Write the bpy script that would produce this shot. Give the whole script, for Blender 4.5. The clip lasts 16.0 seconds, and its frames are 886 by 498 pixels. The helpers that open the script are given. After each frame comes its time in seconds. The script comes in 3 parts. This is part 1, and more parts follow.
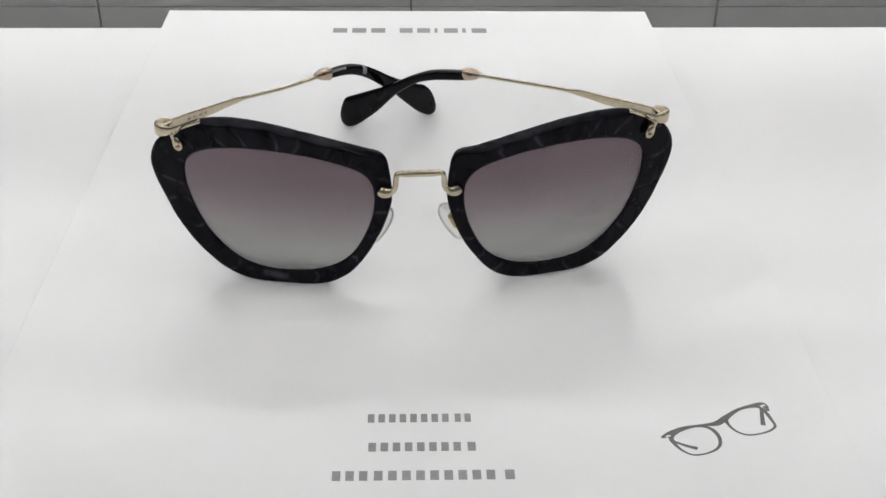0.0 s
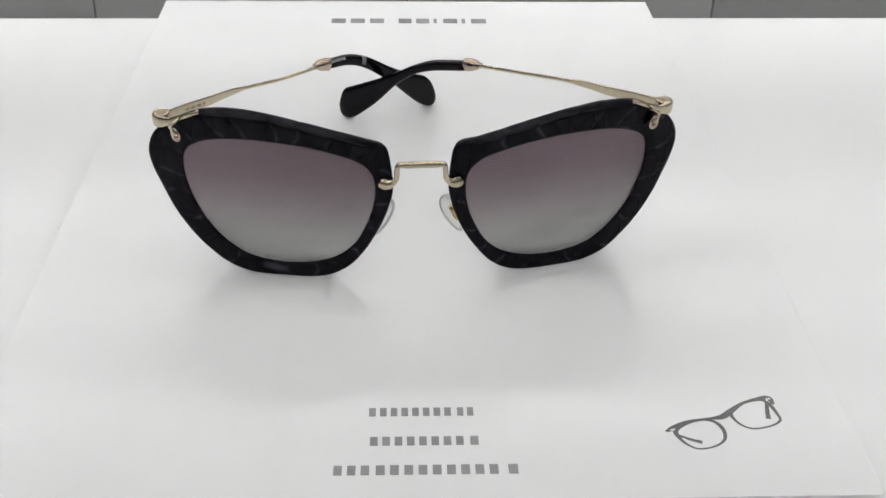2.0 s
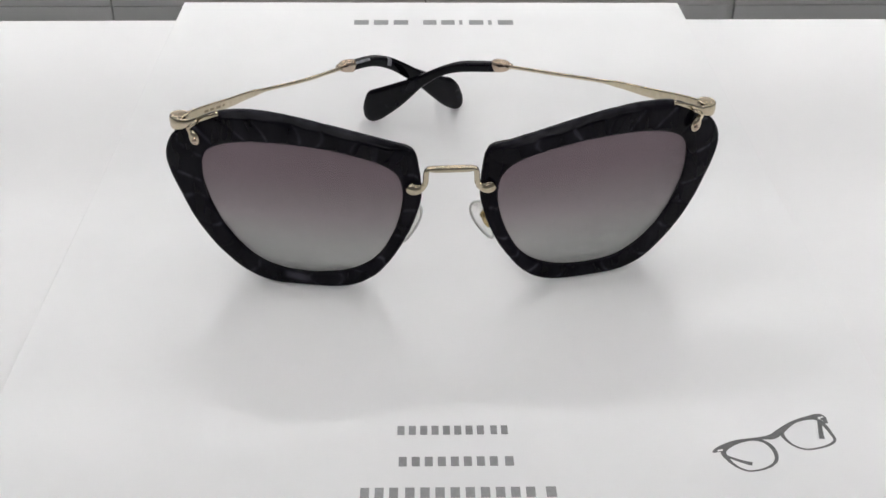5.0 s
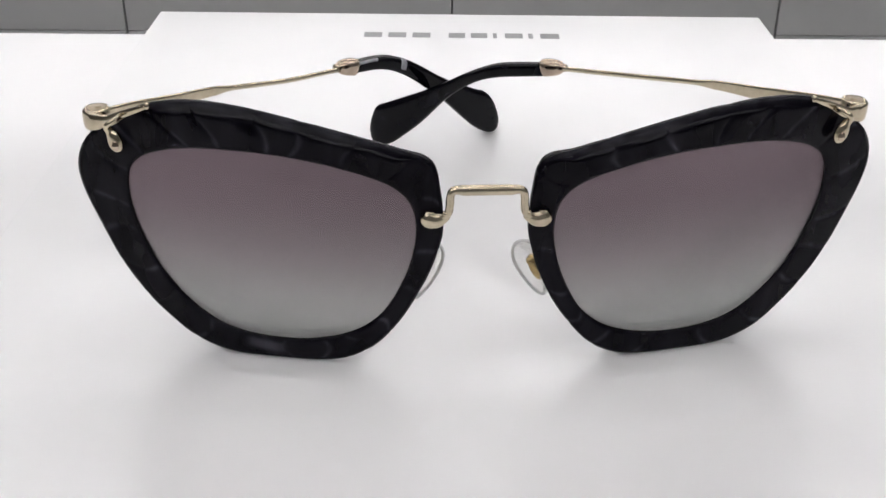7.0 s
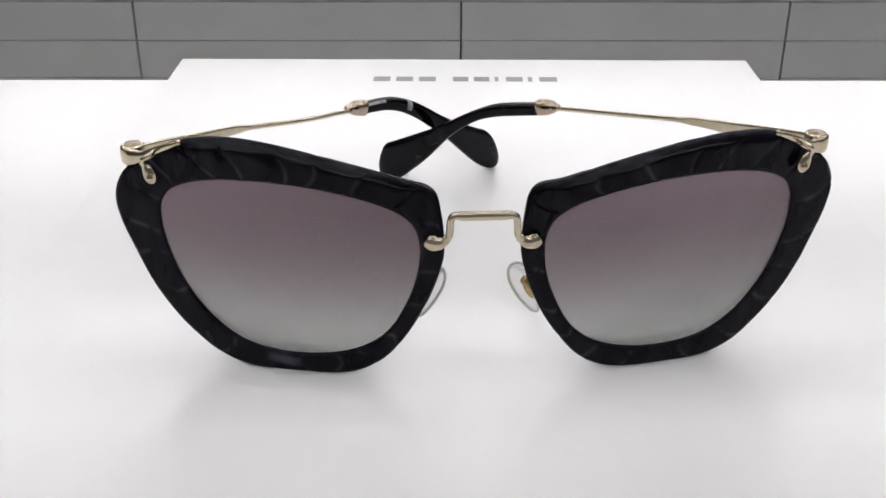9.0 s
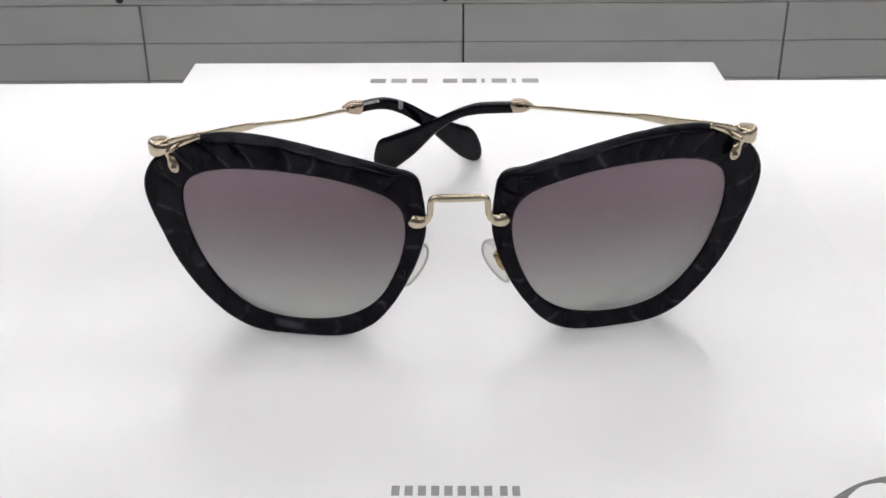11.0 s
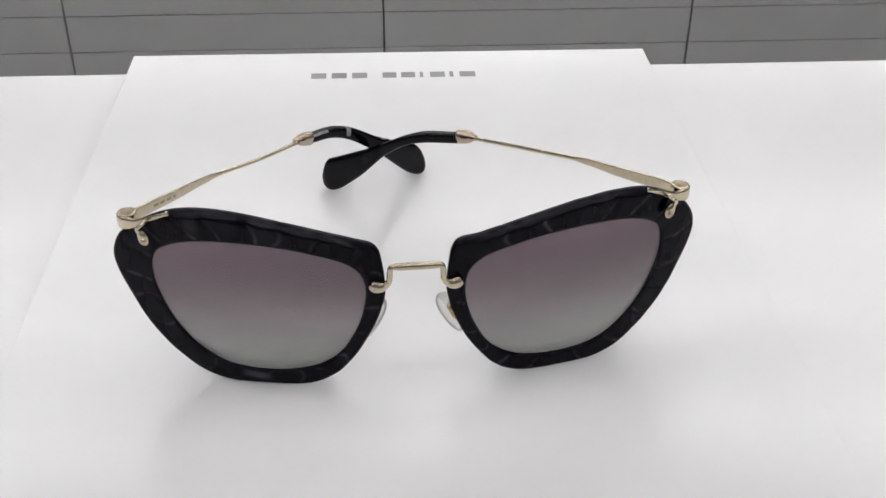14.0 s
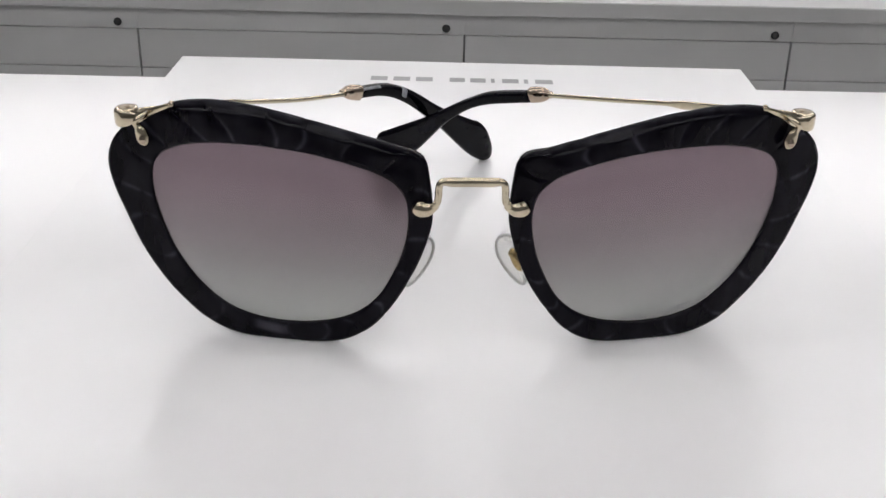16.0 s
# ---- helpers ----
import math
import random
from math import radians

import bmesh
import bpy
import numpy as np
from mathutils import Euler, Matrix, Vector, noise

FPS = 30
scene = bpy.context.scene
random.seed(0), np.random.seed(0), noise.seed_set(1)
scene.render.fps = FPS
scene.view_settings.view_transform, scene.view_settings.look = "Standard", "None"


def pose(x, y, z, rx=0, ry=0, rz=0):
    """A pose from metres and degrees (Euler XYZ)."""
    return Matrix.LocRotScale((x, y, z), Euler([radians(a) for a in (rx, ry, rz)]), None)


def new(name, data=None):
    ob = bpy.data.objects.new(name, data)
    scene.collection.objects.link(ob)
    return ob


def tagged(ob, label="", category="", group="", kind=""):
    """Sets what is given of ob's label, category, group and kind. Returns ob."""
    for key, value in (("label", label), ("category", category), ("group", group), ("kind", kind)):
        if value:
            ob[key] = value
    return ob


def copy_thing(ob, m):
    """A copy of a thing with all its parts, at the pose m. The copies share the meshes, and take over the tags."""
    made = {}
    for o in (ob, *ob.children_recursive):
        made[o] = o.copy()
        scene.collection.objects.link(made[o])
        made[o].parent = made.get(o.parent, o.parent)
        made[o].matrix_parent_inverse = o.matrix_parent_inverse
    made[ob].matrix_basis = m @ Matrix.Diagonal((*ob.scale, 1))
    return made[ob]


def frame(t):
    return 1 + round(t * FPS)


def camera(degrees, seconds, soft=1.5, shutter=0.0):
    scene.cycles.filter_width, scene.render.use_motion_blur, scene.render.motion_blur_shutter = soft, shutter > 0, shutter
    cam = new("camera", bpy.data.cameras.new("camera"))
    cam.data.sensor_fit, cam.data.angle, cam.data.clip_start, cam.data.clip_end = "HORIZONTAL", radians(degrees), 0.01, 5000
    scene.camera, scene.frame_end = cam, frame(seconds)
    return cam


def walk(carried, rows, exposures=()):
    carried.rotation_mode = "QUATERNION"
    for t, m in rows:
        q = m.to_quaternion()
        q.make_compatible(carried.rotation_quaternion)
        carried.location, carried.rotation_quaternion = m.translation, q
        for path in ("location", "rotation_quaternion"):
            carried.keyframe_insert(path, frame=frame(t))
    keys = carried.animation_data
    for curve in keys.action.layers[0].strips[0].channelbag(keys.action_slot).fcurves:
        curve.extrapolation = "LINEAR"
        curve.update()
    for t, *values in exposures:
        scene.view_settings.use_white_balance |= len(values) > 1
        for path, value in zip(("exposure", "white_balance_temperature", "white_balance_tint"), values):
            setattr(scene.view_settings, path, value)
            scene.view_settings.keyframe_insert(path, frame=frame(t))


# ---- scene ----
PAD = 1.089          # height of the pad's top face above the floor
TABLE = PAD - 0.0089

cam = camera(42.76, 16.0, soft=1.5)
# seconds, x, y, z above the pad, yaw, pitch, roll
ROWS = [
    (0, -0.0012, -0.2626, 0.1857, -2.18, -33.16, 0.96),
    (0.5, -0.0022, -0.2617, 0.1852, -2.05, -33.39, 0.98),
    (1, -0.0008, -0.2605, 0.1841, -2.21, -33.35, 0.92),
    (1.5, -0.0017, -0.2604, 0.1845, -2.51, -33.37, 1.00),
    (2, -0.0027, -0.2600, 0.1839, -2.46, -33.54, 1.09),
    (2.5, -0.0025, -0.2618, 0.1856, -2.51, -33.46, 1.17),
    (3, -0.0045, -0.2592, 0.1822, -2.38, -33.68, 1.27),
    (3.5, -0.0043, -0.2629, 0.1844, -2.25, -33.59, 1.12),
    (3.7, -0.0039, -0.2626, 0.1834, -2.11, -33.41, 0.96),
    (5.8, -0.0087, -0.2093, 0.1563, -1.10, -33.12, 0.83),
    (6, -0.0093, -0.1953, 0.1482, -1.04, -33.20, 0.97),
    (6.5, -0.0060, -0.1752, 0.1368, 0.02, -31.77, 0.33),
    (7, -0.0053, -0.1728, 0.1243, -0.04, -29.54, 0.60),
    (7.5, -0.0063, -0.1782, 0.1212, 0.46, -28.13, 0.29),
    (8, -0.0080, -0.1849, 0.1267, 0.68, -27.16, 0.04),
    (8.5, -0.0035, -0.1892, 0.1268, 0.73, -27.21, -0.06),
    (9, -0.0034, -0.1935, 0.1308, 0.60, -27.31, 0.01),
    (9.2, -0.0024, -0.1964, 0.1337, 0.70, -27.25, -0.05),
    (11.5, 0.0025, -0.2378, 0.1495, 0.86, -27.30, -0.56),
    (12, 0.0008, -0.2455, 0.1613, 0.52, -28.74, -0.54),
    (12.5, -0.0018, -0.2482, 0.1753, -0.45, -30.39, 0.26),
    (13, -0.0014, -0.2487, 0.1874, -0.11, -31.60, -0.03),
    (13.5, -0.0019, -0.2380, 0.1976, -1.11, -34.04, 0.18),
    (13.7, -0.0034, -0.2314, 0.1981, -2.29, -33.19, 0.37),
    (14, -0.0057, -0.2224, 0.1890, -3.68, -33.29, 0.65),
    (14.5, -0.0095, -0.2035, 0.1721, -2.24, -33.71, 0.83),
    (15, -0.0070, -0.1969, 0.1620, -1.19, -33.14, 0.33),
    (15.5, -0.0046, -0.1965, 0.1337, -0.35, -28.46, 0.29),
    (16, -0.0009, -0.2009, 0.1192, 0.60, -25.41, 1.20),
]
# seconds, stops, kelvin, tint
EXPOSURES = [(0.0, -0.18, 6500, 7.5), (3.7, -0.18, 6500, 7.5), (6.0, -0.17, 6500, 10.5), (7.0, -0.06, 6500, 11), (8.0, -0.02, 6500, 11), (9.2, 0.02, 6500, 11),
             (11.5, 0.07, 6500, 10), (12.0, 0.02, 6500, 10), (12.5, -0.08, 6500, 10), (13.5, -0.1, 6500, 9.5), (15.0, -0.13, 6500, 10.5), (16.0, -0.04, 6500, 11)]
walk(cam, [(t, pose(x, y, PAD + z, 90 + pitch, 0, yaw) @ pose(0, 0, 0, 0, 0, roll)) for t, x, y, z, yaw, pitch, roll in ROWS], EXPOSURES)

# ---- world ----
world = bpy.data.worlds.new("room_air")
world.use_nodes = True
world.node_tree.nodes["Background"].inputs["Color"].default_value = (0.9, 0.95, 1.0, 1)
world.node_tree.nodes["Background"].inputs["Strength"].default_value = 0.05
scene.world = world

LAMP = 10.8          # emission of the ceiling lights' tubes
ROOM_X, ROOM_Y0, ROOM_Y1, CEILING = 4.2, -4.0, 6.6, PAD + 1.9


# ---- materials ----
def node(mat, kind, **values):
    n = mat.node_tree.nodes.new(kind)
    for key, value in values.items():
        n.inputs[key.replace("_", " ")].default_value = value
    return n


def material(name, colour, rough=0.5, metal=0.0, other=None, scale=50.0, detail=4.0, bump=0.0, bump_scale=300.0, coat=0.0, coat_rough=0.05, distort=0.0, rough_var=0.0, ramp=(0.35, 0.7), dist=0.001, spec=0.5):
    mat = bpy.data.materials.new(name)
    mat.use_nodes = True
    bsdf = mat.node_tree.nodes["Principled BSDF"]
    link = mat.node_tree.links.new
    bsdf.inputs["Base Color"].default_value = (*colour, 1)
    bsdf.inputs["Roughness"].default_value = rough
    bsdf.inputs["Metallic"].default_value = metal
    bsdf.inputs["Coat Weight"].default_value = coat
    bsdf.inputs["Specular IOR Level"].default_value = spec
    bsdf.inputs["Coat Roughness"].default_value = coat_rough
    coord = node(mat, "ShaderNodeTexCoord")
    if other:
        grain = node(mat, "ShaderNodeTexNoise", Scale=scale, Detail=detail, Distortion=distort)
        link(coord.outputs["Object"], grain.inputs["Vector"])
        curve = node(mat, "ShaderNodeValToRGB")
        curve.color_ramp.elements[0].position, curve.color_ramp.elements[1].position = ramp
        curve.color_ramp.elements[0].color, curve.color_ramp.elements[1].color = (*colour, 1), (*other, 1)
        link(grain.outputs["Fac"], curve.inputs["Fac"])
        link(curve.outputs["Color"], bsdf.inputs["Base Color"])
    if rough_var:
        smear = node(mat, "ShaderNodeTexNoise", Scale=scale * 0.37, Detail=5.0)
        link(coord.outputs["Object"], smear.inputs["Vector"])
        span = node(mat, "ShaderNodeMapRange")
        span.inputs["To Min"].default_value, span.inputs["To Max"].default_value = rough - rough_var, rough + rough_var
        link(smear.outputs["Fac"], span.inputs["Value"])
        link(span.outputs["Result"], bsdf.inputs["Roughness"])
    if bump:
        fine = node(mat, "ShaderNodeTexNoise", Scale=bump_scale, Detail=3.0)
        link(coord.outputs["Object"], fine.inputs["Vector"])
        relief = node(mat, "ShaderNodeBump", Strength=bump, Distance=dist)
        link(fine.outputs["Fac"], relief.inputs["Height"])
        link(relief.outputs["Normal"], bsdf.inputs["Normal"])
    return mat


PAPER = material("coated_paper", (0.877, 0.874, 0.876), 0.55, spec=0.3, coat=0.55, coat_rough=0.125, other=(0.857, 0.854, 0.856), scale=35, bump=0.03, bump_scale=900, dist=0.0003, rough_var=0.04)
PAGES = material("page_edges", (0.86, 0.86, 0.86), 0.7, other=(0.80, 0.80, 0.80), scale=400, bump=0.2, bump_scale=1500, dist=0.0003)
INK = material("grey_ink", (0.27, 0.27, 0.275), 0.45, other=(0.32, 0.32, 0.325), scale=900)
INK_DARK = material("dark_grey_ink", (0.12, 0.12, 0.12), 0.45, other=(0.17, 0.17, 0.17), scale=900)
LAMINATE = material("white_laminate", (0.882, 0.875, 0.877), 0.55, spec=0.3, coat=0.55, coat_rough=0.125, other=(0.867, 0.860, 0.863), scale=9, bump=0.02, bump_scale=500, dist=0.0004, rough_var=0.05)
GREY_PANEL = material("grey_panel_paint", (0.46, 0.465, 0.465), 0.5, other=(0.50, 0.503, 0.503), scale=5, bump=0.1, bump_scale=180, dist=0.001, rough_var=0.08)
GAP_DARK = material("dark_gap", (0.17, 0.17, 0.17), 0.8, other=(0.21, 0.21, 0.21), scale=20)
RUBBER = material("black_rubber", (0.012, 0.012, 0.012), 0.6, other=(0.02, 0.02, 0.02), scale=300)
WALL_PAINT = material("grey_wall_paint", (0.30, 0.30, 0.30), 0.8, other=(0.27, 0.27, 0.27), scale=3, bump=0.15, bump_scale=120)
PLASTER = material("grey_plaster", (0.26, 0.255, 0.25), 0.85, other=(0.23, 0.225, 0.22), scale=3, bump=0.15, bump_scale=120)
TILE = material("floor_tile", (0.36, 0.35, 0.34), 0.35, other=(0.29, 0.28, 0.27), scale=4, bump=0.05, bump_scale=80, rough_var=0.1)
GOLD = material("pale_gold_metal", (0.60, 0.525, 0.395), 0.08, 1.0, other=(0.52, 0.45, 0.33), scale=700, bump=0.03, bump_scale=2500, dist=0.0002, rough_var=0.05)
GOLD_DARK = material("engraved_and_shaded_gold", (0.26, 0.21, 0.15), 0.3, 1.0, other=(0.34, 0.28, 0.19), scale=900)
ACETATE_TIP = material("black_acetate", (0.002, 0.002, 0.004), 0.06, spec=0.17, other=(0.009, 0.009, 0.013), scale=130, distort=1.5, ramp=(0.5, 0.75), rough_var=0.03)
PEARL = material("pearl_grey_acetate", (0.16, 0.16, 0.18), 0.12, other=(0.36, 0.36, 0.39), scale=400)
SILICONE_EDGE = material("silicone_edge", (0.58, 0.58, 0.57), 0.15, other=(0.72, 0.72, 0.70), scale=900)
BRASS = material("brass_bracket", (0.66, 0.50, 0.24), 0.22, 1.0, other=(0.52, 0.38, 0.18), scale=900)
GOLD_WARM = material("rose_gold_metal", (0.55, 0.45, 0.355), 0.10, 1.0, other=(0.46, 0.36, 0.28), scale=700)
PAINTED_METAL = material("white_painted_metal", (0.8, 0.8, 0.8), 0.4, other=(0.76, 0.76, 0.76), scale=20)


def acetate():
    """Black acetate, carved like hide, with smoky grey veins along the furrows."""
    mat = material("marbled_acetate", (0.003, 0.0026, 0.005), 0.11, spec=0.11)
    link, bsdf = mat.node_tree.links.new, mat.node_tree.nodes["Principled BSDF"]
    coord = node(mat, "ShaderNodeTexCoord")
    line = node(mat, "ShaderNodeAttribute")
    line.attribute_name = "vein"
    smoke = node(mat, "ShaderNodeTexNoise", Scale=90.0, Detail=4.0, Distortion=0.8)
    streak = node(mat, "ShaderNodeMapping")
    streak.inputs["Scale"].default_value = (1.7, 1.0, 0.55)
    link(coord.outputs["Object"], streak.inputs["Vector"])
    link(streak.outputs["Vector"], smoke.inputs["Vector"])
    mask = node(mat, "ShaderNodeMapRange")
    mask.inputs["From Min"].default_value, mask.inputs["From Max"].default_value = 0.42, 0.66
    link(smoke.outputs["Fac"], mask.inputs["Value"])
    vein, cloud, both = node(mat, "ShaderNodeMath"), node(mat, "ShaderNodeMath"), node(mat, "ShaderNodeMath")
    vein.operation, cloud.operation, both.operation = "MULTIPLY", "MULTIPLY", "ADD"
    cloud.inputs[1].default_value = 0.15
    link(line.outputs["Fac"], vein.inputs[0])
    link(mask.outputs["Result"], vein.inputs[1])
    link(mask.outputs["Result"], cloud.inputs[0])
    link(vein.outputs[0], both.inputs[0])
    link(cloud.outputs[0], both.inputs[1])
    # grey added for the pearl fleck and for sheen painted on the brow's bevel
    spot, pale, all_of = node(mat, "ShaderNodeAttribute"), node(mat, "ShaderNodeMath"), node(mat, "ShaderNodeMath")
    spot.attribute_name = "fleck"
    pale.operation, all_of.operation = "MULTIPLY", "ADD"
    pale.inputs[1].default_value = 1.4
    link(spot.outputs["Fac"], pale.inputs[0])
    link(both.outputs[0], all_of.inputs[0])
    link(pale.outputs[0], all_of.inputs[1])
    shade = node(mat, "ShaderNodeMix")
    shade.clamp_factor = False
    shade.data_type = "RGBA"
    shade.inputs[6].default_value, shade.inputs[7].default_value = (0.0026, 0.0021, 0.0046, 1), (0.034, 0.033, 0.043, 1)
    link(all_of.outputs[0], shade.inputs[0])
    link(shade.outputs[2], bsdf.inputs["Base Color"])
    dull, span = node(mat, "ShaderNodeAttribute"), node(mat, "ShaderNodeMapRange")
    dull.attribute_name = "matte_bevel"
    span.inputs["To Min"].default_value, span.inputs["To Max"].default_value = 0.11, 0.27
    link(dull.outputs["Fac"], span.inputs["Value"])
    link(span.outputs["Result"], bsdf.inputs["Roughness"])
    fine = node(mat, "ShaderNodeTexNoise", Scale=420.0, Detail=3.0)
    link(coord.outputs["Object"], fine.inputs["Vector"])
    relief = node(mat, "ShaderNodeBump", Strength=0.12, Distance=0.0003)
    link(fine.outputs["Fac"], relief.inputs["Height"])
    link(relief.outputs["Normal"], bsdf.inputs["Normal"])
    return mat


ACETATE = acetate()


def tinted(name, low, high, dark, pale, gloss=0.03, coated=0.5):
    """A thin tinted sheet: what shines through takes the tint, which fades from the height high down to low. coated: how much of its gloss is left."""
    mat = bpy.data.materials.new(name)
    mat.use_nodes = True
    nodes, link = mat.node_tree.nodes, mat.node_tree.links.new
    nodes.remove(nodes["Principled BSDF"])
    coord = node(mat, "ShaderNodeTexCoord")
    split = node(mat, "ShaderNodeSeparateXYZ")
    span = node(mat, "ShaderNodeMapRange")
    span.inputs["From Min"].default_value, span.inputs["From Max"].default_value = low, high
    curve = node(mat, "ShaderNodeValToRGB")
    curve.color_ramp.elements[0].color, curve.color_ramp.elements[1].color = (*pale, 1), (*dark, 1)
    curve.color_ramp.interpolation = "EASE"
    link(coord.outputs["Object"], split.inputs[0])
    link(split.outputs["Z"], span.inputs["Value"])
    link(span.outputs["Result"], curve.inputs["Fac"])
    clear, shine, mix = node(mat, "ShaderNodeBsdfTransparent"), node(mat, "ShaderNodeBsdfGlossy", Roughness=gloss), node(mat, "ShaderNodeMixShader")
    edge, faint = node(mat, "ShaderNodeFresnel", IOR=1.5), node(mat, "ShaderNodeMath")
    faint.operation = "MULTIPLY"
    faint.inputs[1].default_value = coated
    link(edge.outputs["Fac"], faint.inputs[0])
    link(curve.outputs["Color"], clear.inputs["Color"])
    link(faint.outputs[0], mix.inputs[0])
    link(clear.outputs[0], mix.inputs[1])
    link(shine.outputs[0], mix.inputs[2])
    link(mix.outputs[0], nodes["Material Output"].inputs["Surface"])
    return mat


LENS = tinted("graduated_lens", 0.001, 0.038, (0.407, 0.358, 0.380), (0.652, 0.662, 0.65), coated=0.38)
SILICONE = tinted("clear_silicone", 0.0, 0.05, (0.93, 0.93, 0.92), (0.93, 0.93, 0.92), 0.08)


def glow(name, colour, strength):
    mat = bpy.data.materials.new(name)
    mat.use_nodes = True
    bsdf = mat.node_tree.nodes["Principled BSDF"]
    bsdf.inputs["Base Color"].default_value = (0.8, 0.8, 0.8, 1)
    bsdf.inputs["Emission Color"].default_value = (*colour, 1)
    bsdf.inputs["Emission Strength"].default_value = strength
    return mat


TUBE = glow("lit_tube", (0.995, 0.985, 0.992), LAMP)


# ---- mesh helpers ----
def part(name, bm, mat, parent=None, label="", smooth=False):
    """One mesh object from a bmesh, under parent where there is one."""
    mesh = bpy.data.meshes.new(name)
    bmesh.ops.recalc_face_normals(bm, faces=bm.faces)
    if smooth:
        for face in bm.faces:
            face.smooth = True
    bm.to_mesh(mesh)
    bm.free()
    mesh.materials.append(mat)
    ob = new(name, mesh)
    ob.parent = parent
    return tagged(ob, label=label)


def shared(name, mesh, parent, at):
    ob = new(name, mesh)
    ob.parent = parent
    ob.location = at
    return ob


def box(x0, x1, y0, y1, z0, z1, bevel=0.0, segments=2):
    bm = bmesh.new()
    bmesh.ops.create_cube(bm, size=1.0)
    for v in bm.verts:
        v.co = Vector(((x0 + x1) / 2 + v.co.x * (x1 - x0), (y0 + y1) / 2 + v.co.y * (y1 - y0), (z0 + z1) / 2 + v.co.z * (z1 - z0)))
    if bevel:
        bmesh.ops.bevel(bm, geom=bm.edges[:], offset=bevel, segments=segments, affect="EDGES", profile=0.6)
    return bm


def spline(points, per=10, closed=False):
    """Points along a smooth curve through the given ones."""
    pts = [np.array(p, float) for p in points]
    n, out = len(pts), []
    for i in range(n if closed else n - 1):
        if closed:
            a, b, c, d = (pts[(i + k) % n] for k in (-1, 0, 1, 2))
        else:
            b, c = pts[i], pts[i + 1]
            a, d = pts[i - 1] if i else 2 * b - c, pts[i + 2] if i + 2 < n else 2 * c - b
        for k in range(per):
            u = k / per
            out.append(0.5 * (2 * b + (c - a) * u + (2 * a - 5 * b + 4 * c - d) * u * u + (3 * b - a - 3 * c + d) * u**3))
    if not closed:
        out.append(pts[-1])
    return out


def sweep(path, around=12, square=2.0):
    """A bar swept along rows of x, y, z, half height, half thickness and, where it changes, squareness; its height stays in the upright plane. square: 2 is round, more is boxier."""
    bm = bmesh.new()
    rows = np.array(path, float)
    rings = []
    for i, row in enumerate(rows):
        along = Vector(rows[min(i + 1, len(rows) - 1)][:3] - rows[max(i - 1, 0)][:3]).normalized()
        side = along.cross(Vector((0, 0, 1)))
        side = side.normalized() if side.length > 1e-4 else Vector((1, 0, 0))
        up = side.cross(along).normalized()
        ring = []
        for k in range(around):
            a = 2 * math.pi * k / around
            c, s = math.cos(a), math.sin(a)
            c, s = (math.copysign(abs(v) ** (2 / (row[5] if len(row) > 5 else square)), v) for v in (c, s))
            ring.append(bm.verts.new(Vector(row[:3]) + up * s * row[3] + side * c * row[4]))
        rings.append(ring)
    for a, b in zip(rings, rings[1:]):
        for k in range(around):
            bm.faces.new((a[k], a[(k + 1) % around], b[(k + 1) % around], b[k]))
    bm.faces.new(rings[0])
    bm.faces.new(rings[-1])
    return bm


def blob(at, size, turn=(0, 0, 0), u=16, v=10):
    bm = bmesh.new()
    bmesh.ops.create_uvsphere(bm, u_segments=u, v_segments=v, radius=1.0, matrix=pose(*at, *turn) @ Matrix.Diagonal((*size, 1)))
    return bm


def joined(*pieces):
    """One bmesh of several."""
    out = bmesh.new()
    for bm in pieces:
        mesh = bpy.data.meshes.new("join")
        bm.to_mesh(mesh)
        bm.free()
        out.from_mesh(mesh)
        bpy.data.meshes.remove(mesh)
    return out


def structure(ob, label, category):
    return tagged(ob, label, category, kind="structure")


def thing(name, at, label, category, group="", turn=0.0):
    ob = new(name)
    ob.matrix_basis = pose(*at, 0, 0, turn)
    ob.empty_display_size = 0.05
    return tagged(ob, label, category, group)


# ---- the room ----
structure(part("floor", box(-ROOM_X, ROOM_X, ROOM_Y0, ROOM_Y1, -0.1, 0.0), TILE), "grey polished shop floor", "floor")
structure(part("ceiling", box(-ROOM_X, ROOM_X, ROOM_Y0, ROOM_Y1, CEILING, CEILING + 0.1), PLASTER), "plain grey shop ceiling", "ceiling")
structure(part("wall_north", box(-ROOM_X, ROOM_X, ROOM_Y1, ROOM_Y1 + 0.12, 0, CEILING), WALL_PAINT), "plain grey shop wall", "wall")
structure(part("wall_south", box(-ROOM_X, ROOM_X, ROOM_Y0 - 0.12, ROOM_Y0, 0, CEILING), WALL_PAINT), "plain grey shop wall", "wall")
structure(part("wall_west", box(-ROOM_X - 0.12, -ROOM_X, ROOM_Y0, ROOM_Y1, 0, CEILING), WALL_PAINT), "plain grey shop wall", "wall")
structure(part("wall_east", box(ROOM_X, ROOM_X + 0.12, ROOM_Y0, ROOM_Y1, 0, CEILING), WALL_PAINT), "plain grey shop wall", "wall")


